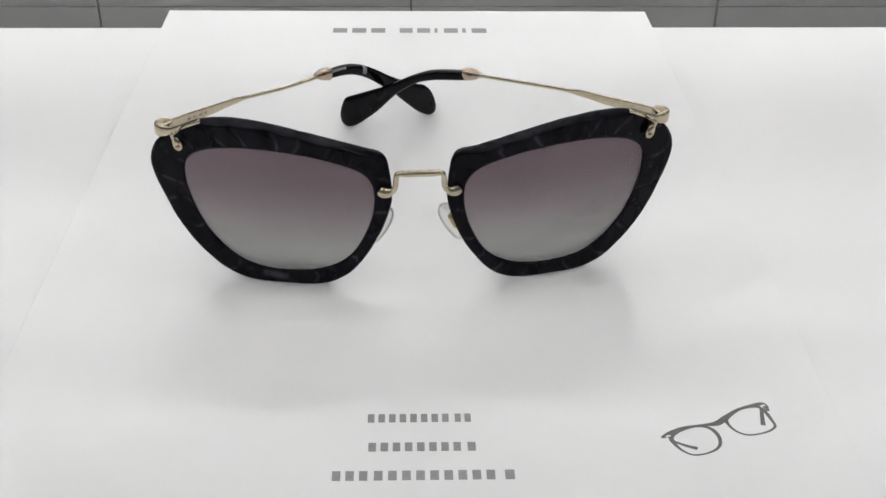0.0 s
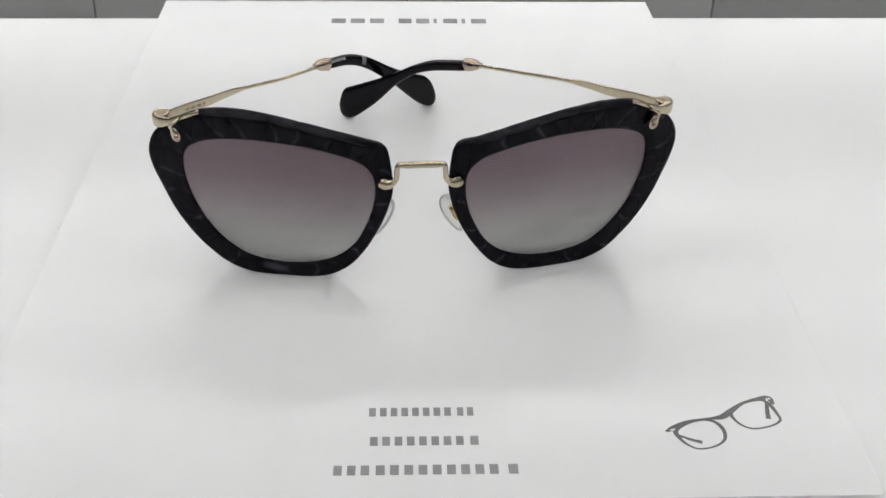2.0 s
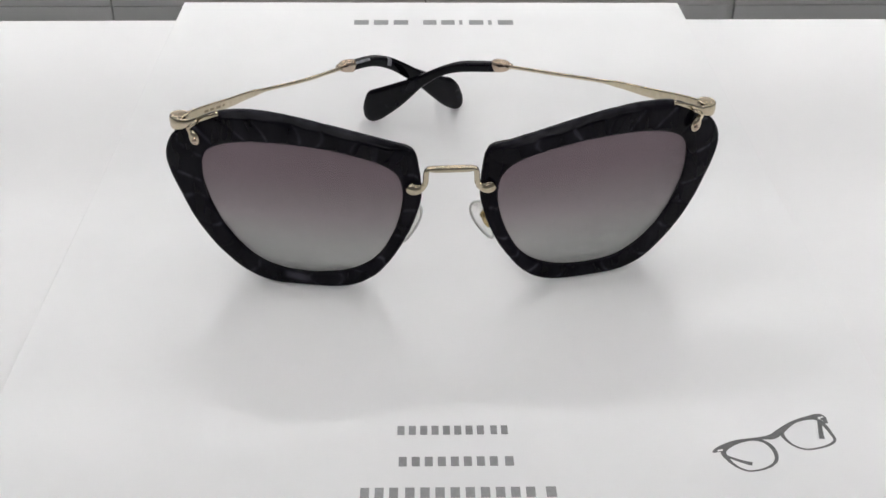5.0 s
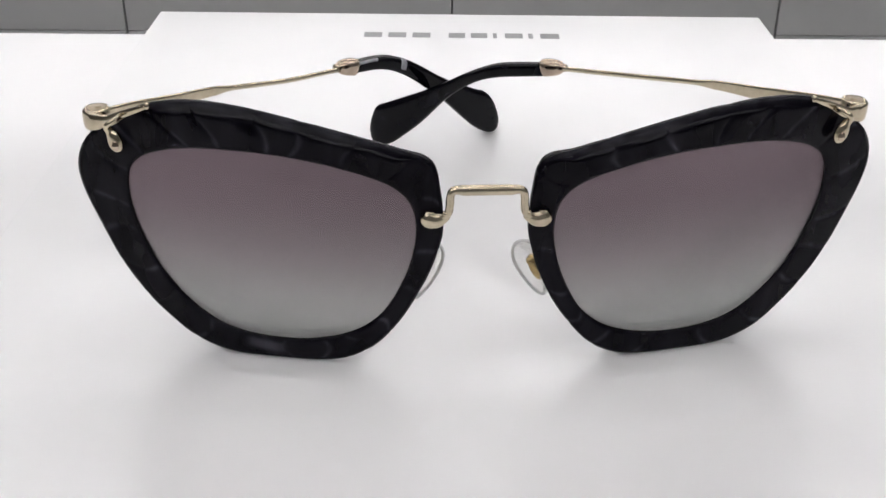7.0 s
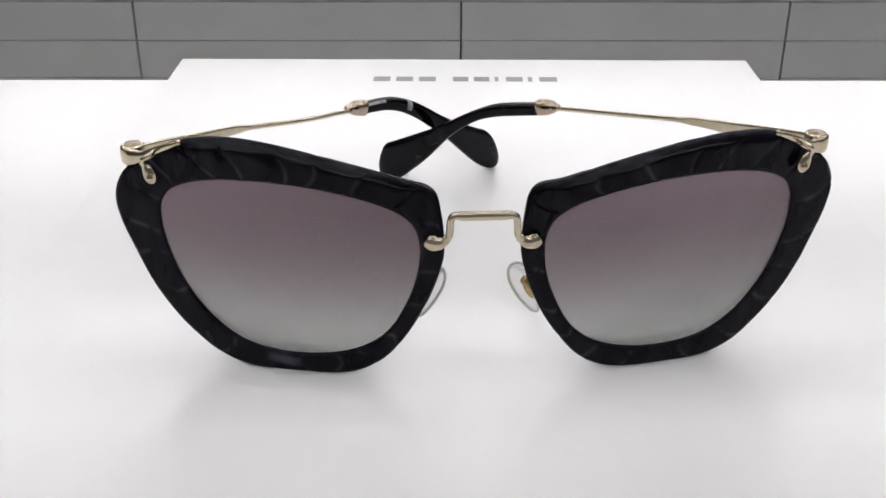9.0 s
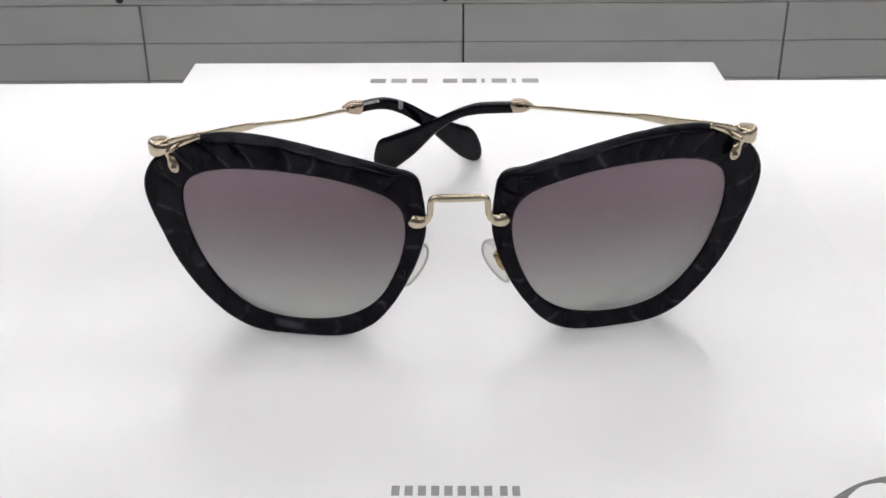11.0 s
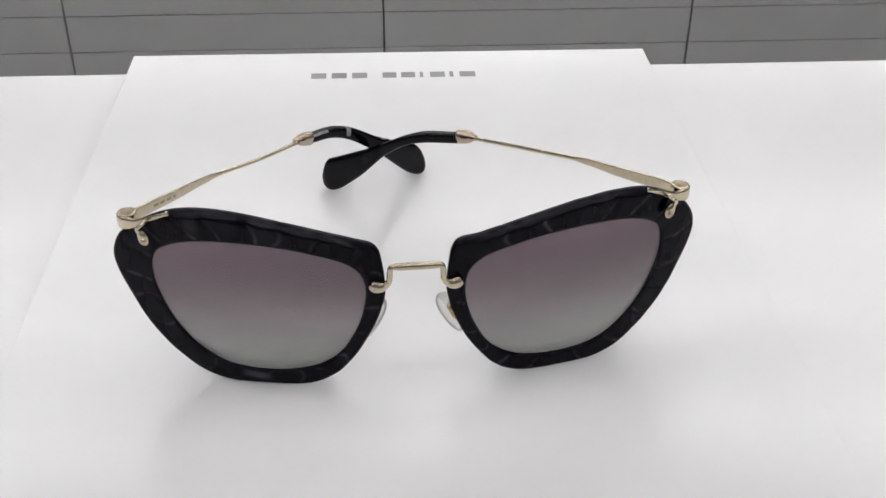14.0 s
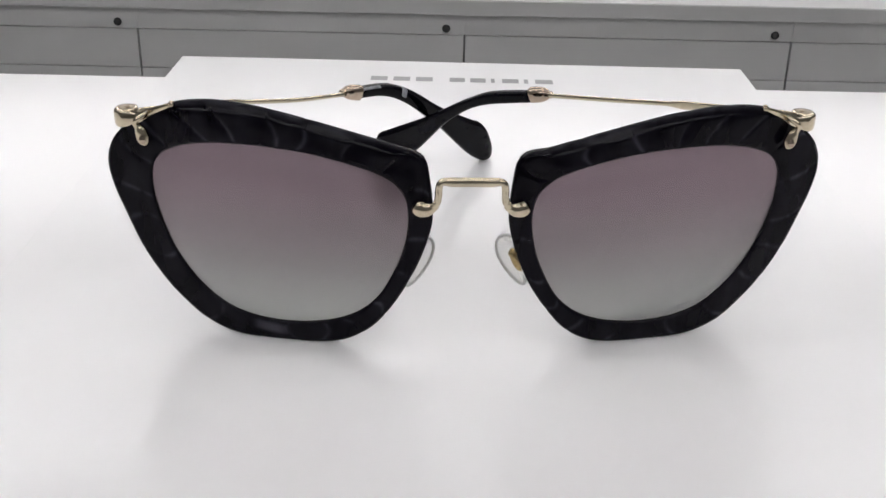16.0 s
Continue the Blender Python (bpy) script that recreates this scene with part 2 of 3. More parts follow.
# ---- ceiling lights: broad white trays, each with three tubes ----
def ceiling_light():
    lamp = thing("ceiling_light", (0, 0, CEILING), "broad white ceiling light with three glowing tubes", "ceiling light", "ceiling tube lights")
    part("housing", box(-0.695, 0.695, -0.62, 0.62, -0.05, -0.001, 0.008), PAINTED_METAL, lamp)
    for y in (-0.53, 0.0, 0.53):
        part("tube", sweep([(-0.678, y, -0.075, 0.019, 0.019), (0.678, y, -0.075, 0.019, 0.019)], 6), TUBE, lamp, "glowing white tube", True)
        for x in (-0.684, 0.684):
            part("socket", box(x - 0.006, x + 0.006, y - 0.022, y + 0.022, -0.1, -0.0505, 0.002), PAINTED_METAL, lamp)
    return lamp


LIGHT_ROWS, LIGHT_COLUMNS = (0.13, 2.53, 4.93, -2.27), (0.7, -0.7, 2.1, -2.1)
first_light = ceiling_light()
first_light.location.x, first_light.location.y = LIGHT_COLUMNS[0], LIGHT_ROWS[0]
for y in LIGHT_ROWS:
    for x in LIGHT_COLUMNS:
        if (x, y) != (LIGHT_COLUMNS[0], LIGHT_ROWS[0]):
            copy_thing(first_light, pose(x, y, CEILING))


# ---- the counter on which the pad lies ----
def counter():
    desk = thing("sales_counter", (0, 0, 0), "white laminate sales counter with a smooth top", "counter", turn=0.45)
    part("top", box(-2.2, 2.2, -0.112, 0.2171, TABLE - 0.036, TABLE, 0.0012, 3), LAMINATE, desk)
    part("front_panel", box(-2.17, 2.17, 0.145, 0.165, 0.08, TABLE - 0.0365), LAMINATE, desk)
    for s in (-1, 1):
        part("side_panel", box(s * 2.16 - 0.01, s * 2.16 + 0.01, -0.09, 0.1445, 0.0, TABLE - 0.0365), LAMINATE, desk)
    part("plinth", box(-2.14, 2.14, 0.10, 0.14, 0.0, 0.0795), GAP_DARK, desk)
    return desk


counter()


# ---- the grey fronted cabinet across the aisle ----
CAB_Y = 2.346
SEAM0, PITCH, SLAT = 0.0112, 0.7475, 0.0905
RAIL = PAD - 0.5492


def cabinet():
    unit = thing("low_cabinet", (0, CAB_Y, 0), "low grey slatted cabinet with black knobs and white top", "cabinet", turn=0.5)
    x0, x1 = SEAM0 - 3 * PITCH, SEAM0 + 3 * PITCH
    part("carcass", box(x0, x1, 0.016, 0.55, 0.0, PAD - 0.5015), GAP_DARK, unit)
    part("top", box(x0 - 0.01, x1 + 0.01, 0.0005, 0.56, PAD - 0.501, PAD - 0.466, 0.001), LAMINATE, unit, "white top board")
    # the shade on the board's front edge, added as a strip of panel grey
    part("shaded_front", box(x0 - 0.01, x1 + 0.01, -0.010, 0.0, PAD - 0.501, PAD - 0.467, 0.002), GREY_PANEL, unit, "front edge of the top board, its shade put in as grey")
    slats, rails, knobs = None, None, None
    for col in range(6):
        left = x0 + col * PITCH
        for row in range(6):
            if slats is None:
                slats = part("slat", box(0.0022, PITCH - 0.0022, 0.0, 0.0155, -SLAT + 0.0009, -0.0009, 0.0012, 2), GREY_PANEL, unit)
                slats.location = (left, 0, RAIL)
                continue
            shared("slat", slats.data, unit, (left, 0, RAIL - row * SLAT))
        if rails is None:
            rails = part("rail", box(0.0, PITCH - 0.0001, 0.001, 0.0155, 0.0009, 0.0462, 0.001, 2), GREY_PANEL, unit)
            rails.location = (left, 0, RAIL)
            knobs = part("knob", joined(blob((0, -0.008, 0), (0.0095, 0.006, 0.0095)), sweep([(0, -0.006, 0, 0.004, 0.004), (0, 0.002, 0, 0.004, 0.004)])), RUBBER, unit, "small black knob", True)
            knobs.location = (left + PITCH - 0.042, 0, RAIL + 0.0172)
        else:
            shared("rail", rails.data, unit, (left, 0, RAIL))
            shared("knob", knobs.data, unit, (left + PITCH - 0.042, 0, RAIL + 0.0172))
    return unit


cabinet()


# ---- the pad of printed sheets ----
def strip(points, width, z, closed=False):
    """A flat printed line of a given width (one for all, or one a point) along points in the plane."""
    bm = bmesh.new()
    pts = [Vector((p[0], p[1])) for p in points]
    n, sides = len(pts), []
    for i, p in enumerate(pts):
        a, b = (pts[i - 1], pts[(i + 1) % n]) if closed else (pts[max(i - 1, 0)], pts[min(i + 1, n - 1)])
        along = (b - a).normalized()
        w = (points[i][2] if len(points[i]) > 2 else width) / 2
        off = Vector((-along.y, along.x)) * w
        sides.append((bm.verts.new((*(p + off), z)), bm.verts.new((*(p - off), z))))
    pairs = list(zip(sides, sides[1:] + sides[:1] if closed else sides[1:]))
    for (a, b), (c, d) in pairs:
        bm.faces.new((a, b, d, c))
    return bm


def printed_bars(spans, y0, y1, z, sheet):
    for x0, x1 in spans:
        bm = bmesh.new()
        bm.faces.new([bm.verts.new(p) for p in ((x0, y0, z), (x1, y0, z), (x1, y1, z), (x0, y1, z))])
        part("printed_bar", bm, INK, sheet, "grey printed bar")


def bar_spans(words, fill=0.62):
    """Short bars that fill words given as left end, right end (millimetres) and how many bars."""
    out = []
    for left, right, count in words:
        step = (right - left) / count if count == 1 else (right - left) / (count - 1 + fill)
        out += [((left + k * step) / 1000, (left + (k + (1.0 if count == 1 else fill)) * step) / 1000) for k in range(count)]
    return out


def pad():
    y0, y1, deep = -0.0830, 0.2138, 0.0089
    block = thing("paper_pad", (0, 0, TABLE), "thick white A4 pad of printed sheets lying flat", "paper pad")
    layers, rng = 26, random.Random(5)
    # a pile of sheets, each a little out of line with the next
    pieces = []
    for i in range(layers):
        z = (deep - 0.0006) * i / layers
        j = [rng.uniform(-0.00025, 0.00025) for _ in range(4)]
        pieces.append(box(-0.1044 + j[0], 0.1044 + j[1], y0 + 0.0004 + j[2], y1 - 0.0004 + j[3], z, z + (deep - 0.0006) / layers * 0.86))
    tagged(part("page_block", joined(*pieces), PAGES, block, "grey-white page edges"), kind="stuff")
    sheet = part("top_sheet", box(-0.105, 0.105, y0, y1, deep - 0.00055, deep, 0.0001, 1), PAPER, block, "glossy white printed top sheet")
    z = deep + 0.00006
    # plain bars for the heading and the three lines
    printed_bars(bar_spans([(-32.1, -10.0, 3), (-3.9, 9.0, 2), (10.9, 12.2, 1), (14.9, 20.8, 1), (22.7, 24.2, 1), (26.7, 33.0, 1)], 0.74), 0.1888, 0.1938, z, sheet)
    printed_bars(bar_spans([(-10.9, 8.8, 8), (10.3, 14.2, 2)]), -0.0555, -0.0525, z, sheet)
    printed_bars(bar_spans([(-10.5, 11.4, 8), (13.0, 14.9, 1)]), -0.0656, -0.0626, z, sheet)
    printed_bars(bar_spans([(-18.6, -10.5, 3), (-9.0, 18.9, 9), (21.2, 23.4, 1)]), -0.0751, -0.0720, z, sheet)
    return block, sheet, z


pad_thing, top_sheet, print_z = pad()


def spectacles_drawing(sheet, z):
    """The little drawing of a pair of spectacles, in dark grey lines."""
    left = [(62.0, -61.6, 1.5), (64.8, -59.3, 1.0), (68.6, -57.9, 0.9), (71.4, -58.2, 1.0), (73.0, -59.8, 1.2), (73.6, -62.2, 1.1), (73.1, -64.6, 0.9), (71.5, -66.3, 0.7), (69.1, -67.4, 0.6), (66.4, -67.8, 0.6), (64.5, -66.9, 0.7), (62.8, -64.8, 1.0)]
    right = [(76.9, -55.2, 1.3), (79.5, -52.6, 0.9), (83.4, -51.1, 0.8), (86.0, -51.1, 1.0), (87.3, -53.2, 1.2), (88.0, -56.0, 0.9), (88.2, -58.1, 0.8), (86.5, -59.7, 0.7), (83.5, -60.8, 0.6), (80.7, -61.1, 0.6), (78.4, -59.9, 0.7), (77.0, -57.6, 0.9)]
    brow = [(59.6, -61.8, 0.7), (61.9, -60.6, 2.0), (65.7, -58.5, 1.2), (71.1, -57.5, 1.0), (74.3, -56.9, 1.9), (76.6, -55.1, 1.9), (80.3, -52.2, 1.1), (84.2, -50.6, 1.2), (87.3, -50.2, 1.9), (88.0, -52.6, 1.0)]
    arms = [[(61.9, -62.9, 0.7), (65.0, -64.7, 1.0), (67.5, -65.7, 1.3)], [(86.5, -51.9, 1.1), (85.8, -55.2, 1.2), (85.4, -57.8, 1.4)]]
    flat = lambda pts, closed=False: [(p[0] / 1000, p[1] / 1000, p[2] * 0.00086) for p in spline(pts, 6, closed)]
    part("drawn_rim", strip(flat(left, True), 0, z, True), INK_DARK, sheet, "grey drawing of a pair of spectacles")
    part("drawn_rim", strip(flat(right, True), 0, z, True), INK_DARK, sheet, "grey drawing of a pair of spectacles")
    part("drawn_brow", strip(flat(brow), 0, z + 0.00003), INK_DARK, sheet, "grey drawing of a pair of spectacles")
    for arm in arms:
        part("drawn_arm", strip(flat(arm), 0, z + 0.00006), INK_DARK, sheet, "grey drawing of a pair of spectacles")
    for x, y in ((61.4, -61.4), (87.2, -50.7)):
        part("drawn_mark", strip([((x - 0.7) / 1000, (y - 0.1) / 1000), ((x + 0.6) / 1000, (y + 0.25) / 1000)], 0.0005, z + 0.00009), PAPER, sheet)


spectacles_drawing(top_sheet, print_z)


# ---- the sunglasses ----
# The front's outline and lens opening on the wearer's left, in millimetres: across from the middle, and up from the pad.
OUTER = [(9.2, 42.2), (15, 44.2), (24, 46.7), (33, 48.9), (42, 50.6), (50, 51.1), (57, 50.1), (62.8, 47.6), (67.4, 44.7), (70.9, 41.2), (72.6, 36.5), (72.0, 31.2), (69.6, 24.4), (66.8, 17.6),
         (62.6, 11), (58.2, 6.2), (53.4, 2.4), (47, 0.3), (38, 0), (29, 0.3), (23.6, 1.8), (18.8, 5.2), (13.9, 11.9), (10.4, 18.9), (8, 25.9), (7.2, 31), (7.6, 36.6)]
INNER = [(12.3, 30.2), (13.4, 34.6), (17, 37.8), (24, 40.3), (33, 42.1), (43, 42.8), (52, 42.4), (58.8, 40.6), (62.5, 37.4), (63.3, 32), (62.1, 25.2), (59.1, 17.4), (54.5, 11), (48.5, 6.5),
         (41, 4.6), (32, 4.7), (24.2, 6.8), (18.6, 11.1), (14.7, 18.2), (12.7, 24.8)]
CURVE, LEAN_BACK = 2.6, 0.018
MID = (38.0, 25.0)


def front_y(x, z):
    """How far back the front's face lies: it wraps round the head and leans a little."""
    return CURVE * x * x + LEAN_BACK * (0.038 - z)


def by_angle(points, count):
    """A closed outline as so many points at even angles round its middle."""
    dense = np.array(spline(points, 24, True)) - MID
    turn, far = np.arctan2(dense[:, 1], dense[:, 0]), np.hypot(dense[:, 0], dense[:, 1])
    order = np.argsort(turn)
    at = np.linspace(-math.pi, math.pi, count, endpoint=False)
    r = np.interp(at, turn[order], far[order], period=2 * math.pi)
    return [((MID[0] + q * math.cos(a)) / 1000, (MID[1] + q * math.sin(a)) / 1000) for a, q in zip(at, r)]


def ease(v, low, high):
    u = min(max((v - low) / (high - low), 0.0), 1.0)
    return u * u * (3 - 2 * u)


def furrows(length, seed):
    """Cuts across the rim at uneven steps along its middle line: place, slant, bow, and the tilt of the facet that follows (millimetres)."""
    rng, out, at = random.Random(seed), [], 0.0
    while at < length - 4.5:
        out.append((at, rng.uniform(-1.7, 1.7), rng.uniform(-1.6, 1.6), rng.uniform(-1, 1)))
        at += rng.uniform(5.5, 11.5)
    return np.array(out)


def carved(cuts, length, at, across):
    """How deep the face is cut at a place along and across the rim, in metres, the tilt of its facet, and how far the next cut is (millimetres)."""
    place = cuts[:, 0] + cuts[:, 1] * (across - 0.5) + cuts[:, 2] * 4 * (across - 0.5) ** 2
    gone = (at - place) % length
    i = int(np.argmin(gone))
    back, ahead = gone[i], length - gone.max()
    q = back / (back + ahead)
    near = min(back, ahead)
    tilt = cuts[i, 3]
    dome = 1 - (2 * q - 1) ** 2
    return 0.00008 * math.exp(-((near / 0.45) ** 2)) + 0.00006 * tilt * (q - 0.5) - 0.00007 * dome + 0.00004, tilt, near


def rim(side, parent):
    count = 720
    outer, inner = by_angle(OUTER, count), by_angle(INNER, count)
    middle = [Vector(((o[0] + i[0]) * 500, (o[1] + i[1]) * 500)) for o, i in zip(outer, inner)]
    along = np.cumsum([0.0] + [(middle[(k + 1) % count] - middle[k]).length for k in range(count)])
    length = float(along[-1])
    cuts = furrows(length, 12 + side)
    # rings from the lens groove over the face: share of the way out to the crest, depth, how much of the carving
    face = [(0.0, 0.0010, 0), (0.0, 0.0005, 0), (0.03, 0.0002, 0), (0.09, 0.00005, 0.5), (0.18, 0, 0.8), (0.28, 0, 1), (0.38, 0, 1), (0.48, 0, 1), (0.58, 0, 1), (0.68, 0, 1), (0.78, 0, 1), (0.87, 0, 1), (0.95, 0, 1), (1.0, 0.00005, 1)]
    # then over the bevel and the edge to the back: share of the bevel, depth, inset
    edge = [(0.93, 0.07, 0), (0.6, 0.4, 0), (0.25, 0.75, 0), (0.0, 1.0, 0), (0.0, 0.0019, 0), (0.0, 0.0028, 0.0003), (0.0, 0.0033, 0.0010)]
    loops = [[] for _ in range(2 + len(face) + len(edge))]
    bm, veins, fleck_and_sheen, matte_bevel = bmesh.new(), [], [], []
    for k, ((ox, oz), (ix, iz)) in enumerate(zip(outer, inner)):
        # the two rims differ a little at the nose and along the brow
        ox += 0.0003 * (1 - ease(ox, 0.009, 0.016)) * ease(oz, 0.026, 0.034)
        if side > 0:
            oz -= 0.0005 * ease(ox, 0.010, 0.016) * (1 - ease(ox, 0.050, 0.060)) * ease(oz, 0.036, 0.040)
        reach = math.hypot(ox - ix, oz - iz)
        _, tilt, _ = carved(cuts, length, along[k], 1.0)
        brow = ease(ox, 0.010, 0.015) * (1 - ease(ox, 0.055, 0.063)) * ease(oz, 0.036, 0.040)
        wide = 0.00065 + brow * 0.0013 * (1 + 0.16 * tilt) + 0.00008 * noise.noise((side * ox * 300, oz * 300, 2.0))
        drop = 0.00045 + brow * 0.00085

        def put(loop, u, deep, cut=0.0, vein=0.0, dull=0.0):
            x, z = ix + (ox - ix) * u, iz + (oz - iz) * u
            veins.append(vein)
            matte_bevel.append(dull)
            fleck_and_sheen.append(dull * (0.20 + 0.28 * noise.noise((side * ox * 420, oz * 420, 5.0))) + (math.exp(-(((x - 0.0405) / 0.0032) ** 4) - ((z - 0.0028 - (x - 0.04) * 0.15) / 0.0011) ** 4) if side < 0 else 0.0))
            loop.append(bm.verts.new((side * x, front_y(x, z) + deep + cut, max(z, 0.0))))

        crest = 1 - wide / reach
        notch = 0.00030 * noise.noise((side * ox * 90, oz * 90, 9.0)) + 0.00010 * carved(cuts, length, along[k], 1.0)[0] / 0.00014
        put(loops[0], 0.42, 0.0033)
        for n, (share, deep, much) in enumerate(face):
            cut, _, near = carved(cuts, length, along[k], share)
            x, z = ix + (ox - ix) * share, iz + (oz - iz) * share
            fine = 0.00007 * noise.noise((side * x * 240, z * 240, side * 2.0))
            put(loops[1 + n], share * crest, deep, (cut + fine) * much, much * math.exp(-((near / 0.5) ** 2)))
        last = carved(cuts, length, along[k], 1.0)[0]
        for n, (share, deep, inset) in enumerate(edge):
            sunk = deep * drop + last * share if n < 4 else max(deep, drop + 0.0004)
            put(loops[1 + len(face) + n], 1 - share * wide / reach - (inset + (max(notch, 0) * (1 - share) if n < 6 else 0)) / reach, sunk, dull=brow if n > 1 else 0.0)
        put(loops[-1], 0.6, 0.0034)
    for a, b in zip(loops, loops[1:] + loops[:1]):
        for k in range(count):
            j = (k + 1) % count
            bm.faces.new((a[k], a[j], b[j], b[k]))
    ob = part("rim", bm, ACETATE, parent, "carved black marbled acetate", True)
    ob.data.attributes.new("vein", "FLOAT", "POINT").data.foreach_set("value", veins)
    # the brow's bevel is duller, its ceiling sheen put in as grey; the lower edge has one pearl-grey spot
    ob.data.attributes.new("matte_bevel", "FLOAT", "POINT").data.foreach_set("value", matte_bevel)
    ob.data.attributes.new("fleck", "FLOAT", "POINT").data.foreach_set("value", fleck_and_sheen)
    return ob


def lens_y(x, z):
    """The lens bulges forward in its opening, like a piece of a large ball."""
    return front_y(x, z) - 0.0009 + CURVE * (z - MID[1] / 1000) ** 2 * 1.1


def lens(side, parent):
    count, steps = 120, 8
    edge = by_angle(INNER, count)
    bm = bmesh.new()
    faces = []
    for back in (0.0, 0.0006):
        middle = bm.verts.new((side * MID[0] / 1000, lens_y(MID[0] / 1000, MID[1] / 1000) + 0.0010 + back, MID[1] / 1000))
        loops = []
        for s in range(1, steps + 1):
            loop = []
            for x, z in edge:
                u = s / steps * 1.05
                x, z = MID[0] / 1000 + (x - MID[0] / 1000) * u, MID[1] / 1000 + (z - MID[1] / 1000) * u
                loop.append(bm.verts.new((side * x, lens_y(x, z) + 0.0010 + back, z)))
            loops.append(loop)
        for k in range(count):
            bm.faces.new((middle, loops[0][k], loops[0][(k + 1) % count]))
        for a, b in zip(loops, loops[1:]):
            for k in range(count):
                bm.faces.new((a[k], a[(k + 1) % count], b[(k + 1) % count], b[k]))
        faces.append(loops[-1])
    for k in range(count):
        bm.faces.new((faces[0][k], faces[0][(k + 1) % count], faces[1][(k + 1) % count], faces[1][k]))
    for loop in faces:
        for k in range(count):
            bm.edges.get((loop[k], loop[(k + 1) % count])).smooth = False
    return part("lens", bm, LENS, parent, "grey lens fading to pale at the bottom", True)


def mm(points):
    return [tuple(v / 1000 for v in p) for p in points]


def bridge(parent):
    half = [(9.6, -0.5, 32.3), (8.0, -0.9, 32.7), (6.8, -1.1, 33.4), (6.5, -1.2, 34.6), (6.4, -1.2, 36.4), (6.1, -1.25, 37.6), (5.3, -1.3, 38.0), (4.0, -1.35, 38.05), (0, -1.4, 38.1)]
    path = [(-x, y, z) for x, y, z in half] + [(x, y, z) for x, y, z in half[-2::-1]]
    rows = []
    for x, y, z in spline(path, 8):
        flat = 0.22 * (1 - ease(abs(x), 3.6, 5.8))
        rows.append((x, y, z - flat * 0.5, 0.72 + flat, 0.74))
    bar = part("bridge", sweep(mm(rows), 12, 2.6), GOLD, parent, "pale gold wire bridge", True)
    for side in (-1, 1):
        drop = spline([(6.6, -0.9, 33.0, 0.55, 0.5), (7.6, -1.0, 32.5, 0.9, 0.7), (8.8, -0.9, 32.0, 1.25, 0.9), (9.9, -0.65, 32.0, 1.5, 1.0), (10.9, -0.45, 32.2, 1.15, 0.8), (11.4, -0.35, 32.4, 0.4, 0.3)], 5)
        clip = part("rivet", sweep(mm([(side * x, y, z, h * 1.2, w) for x, y, z, h, w in drop]), 16), GOLD, bar, "gold drop-shaped rivet", True)
        bead = joined(blob((side * 0.0096, -0.0012, 0.0334), (0.00042, 0.00042, 0.00042)), blob((side * 0.0073, -0.0014, 0.0335), (0.00055, 0.0005, 0.0005)))
        part("bead", bead, GOLD, bar, "", True)
    return bar


def nose_pad(side, parent):
    # a clear pad held by a small gold bracket behind the rim
    m = pose(side * (0.0096 if side > 0 else 0.0103), 0.0078, 0.0171 if side > 0 else 0.0167, 0, side * -30, side * -38)
    bm = bmesh.new()
    bmesh.ops.create_uvsphere(bm, u_segments=24, v_segments=14, radius=1.0)
    for v in bm.verts:
        taper = 1.0 + 0.32 * v.co.z
        v.co = Vector((v.co.x * 0.0032 * taper, v.co.y * 0.00085, v.co.z * 0.0055))
    bmesh.ops.transform(bm, matrix=m, verts=bm.verts)
    body = part("nose_pad", bm, SILICONE, parent, "clear silicone nose pad", True)
    count, around = 40, 8
    bm, rings = bmesh.new(), []
    for k in range(count):
        a = 2 * math.pi * k / count
        wide = 0.0032 * (1.0 + 0.32 * math.sin(a))
        out = Vector((math.cos(a), 0, math.sin(a)))
        middle = Vector((math.cos(a) * wide, 0, math.sin(a) * 0.0055))
        rings.append([bm.verts.new(m @ (middle + (out * math.cos(b) + Vector((0, 1, 0)) * math.sin(b)) * 0.00031)) for b in (2 * math.pi * j / around for j in range(around))])
    for k in range(count):
        for j in range(around):
            bm.faces.new((rings[k][j], rings[k][(j + 1) % around], rings[(k + 1) % count][(j + 1) % around], rings[(k + 1) % count][j]))
    part("edge", bm, SILICONE_EDGE, body, "", True)
    plate = joined(blob(tuple(m @ Vector((side * -0.0002, 0.0012, -0.0004))), (0.0013, 0.0008, 0.0027), (0, side * -30, side * -38)),
                   blob(tuple(m @ Vector((side * -0.0002, 0.0006, 0.0012))), (0.0008, 0.0009, 0.0008)),
                   sweep(spline([(side * 0.0103, 0.0086, 0.0180, 0.0006, 0.0005), (side * 0.0114, 0.0098, 0.0185, 0.0006, 0.0005), (side * 0.0124, 0.0080, 0.0205, 0.0006, 0.0005), (side * 0.0122, 0.0048, 0.0222, 0.0006, 0.0005)], 6), 8))
    part("bracket", plate, BRASS, body, "yellow gold bracket", True)
    return body


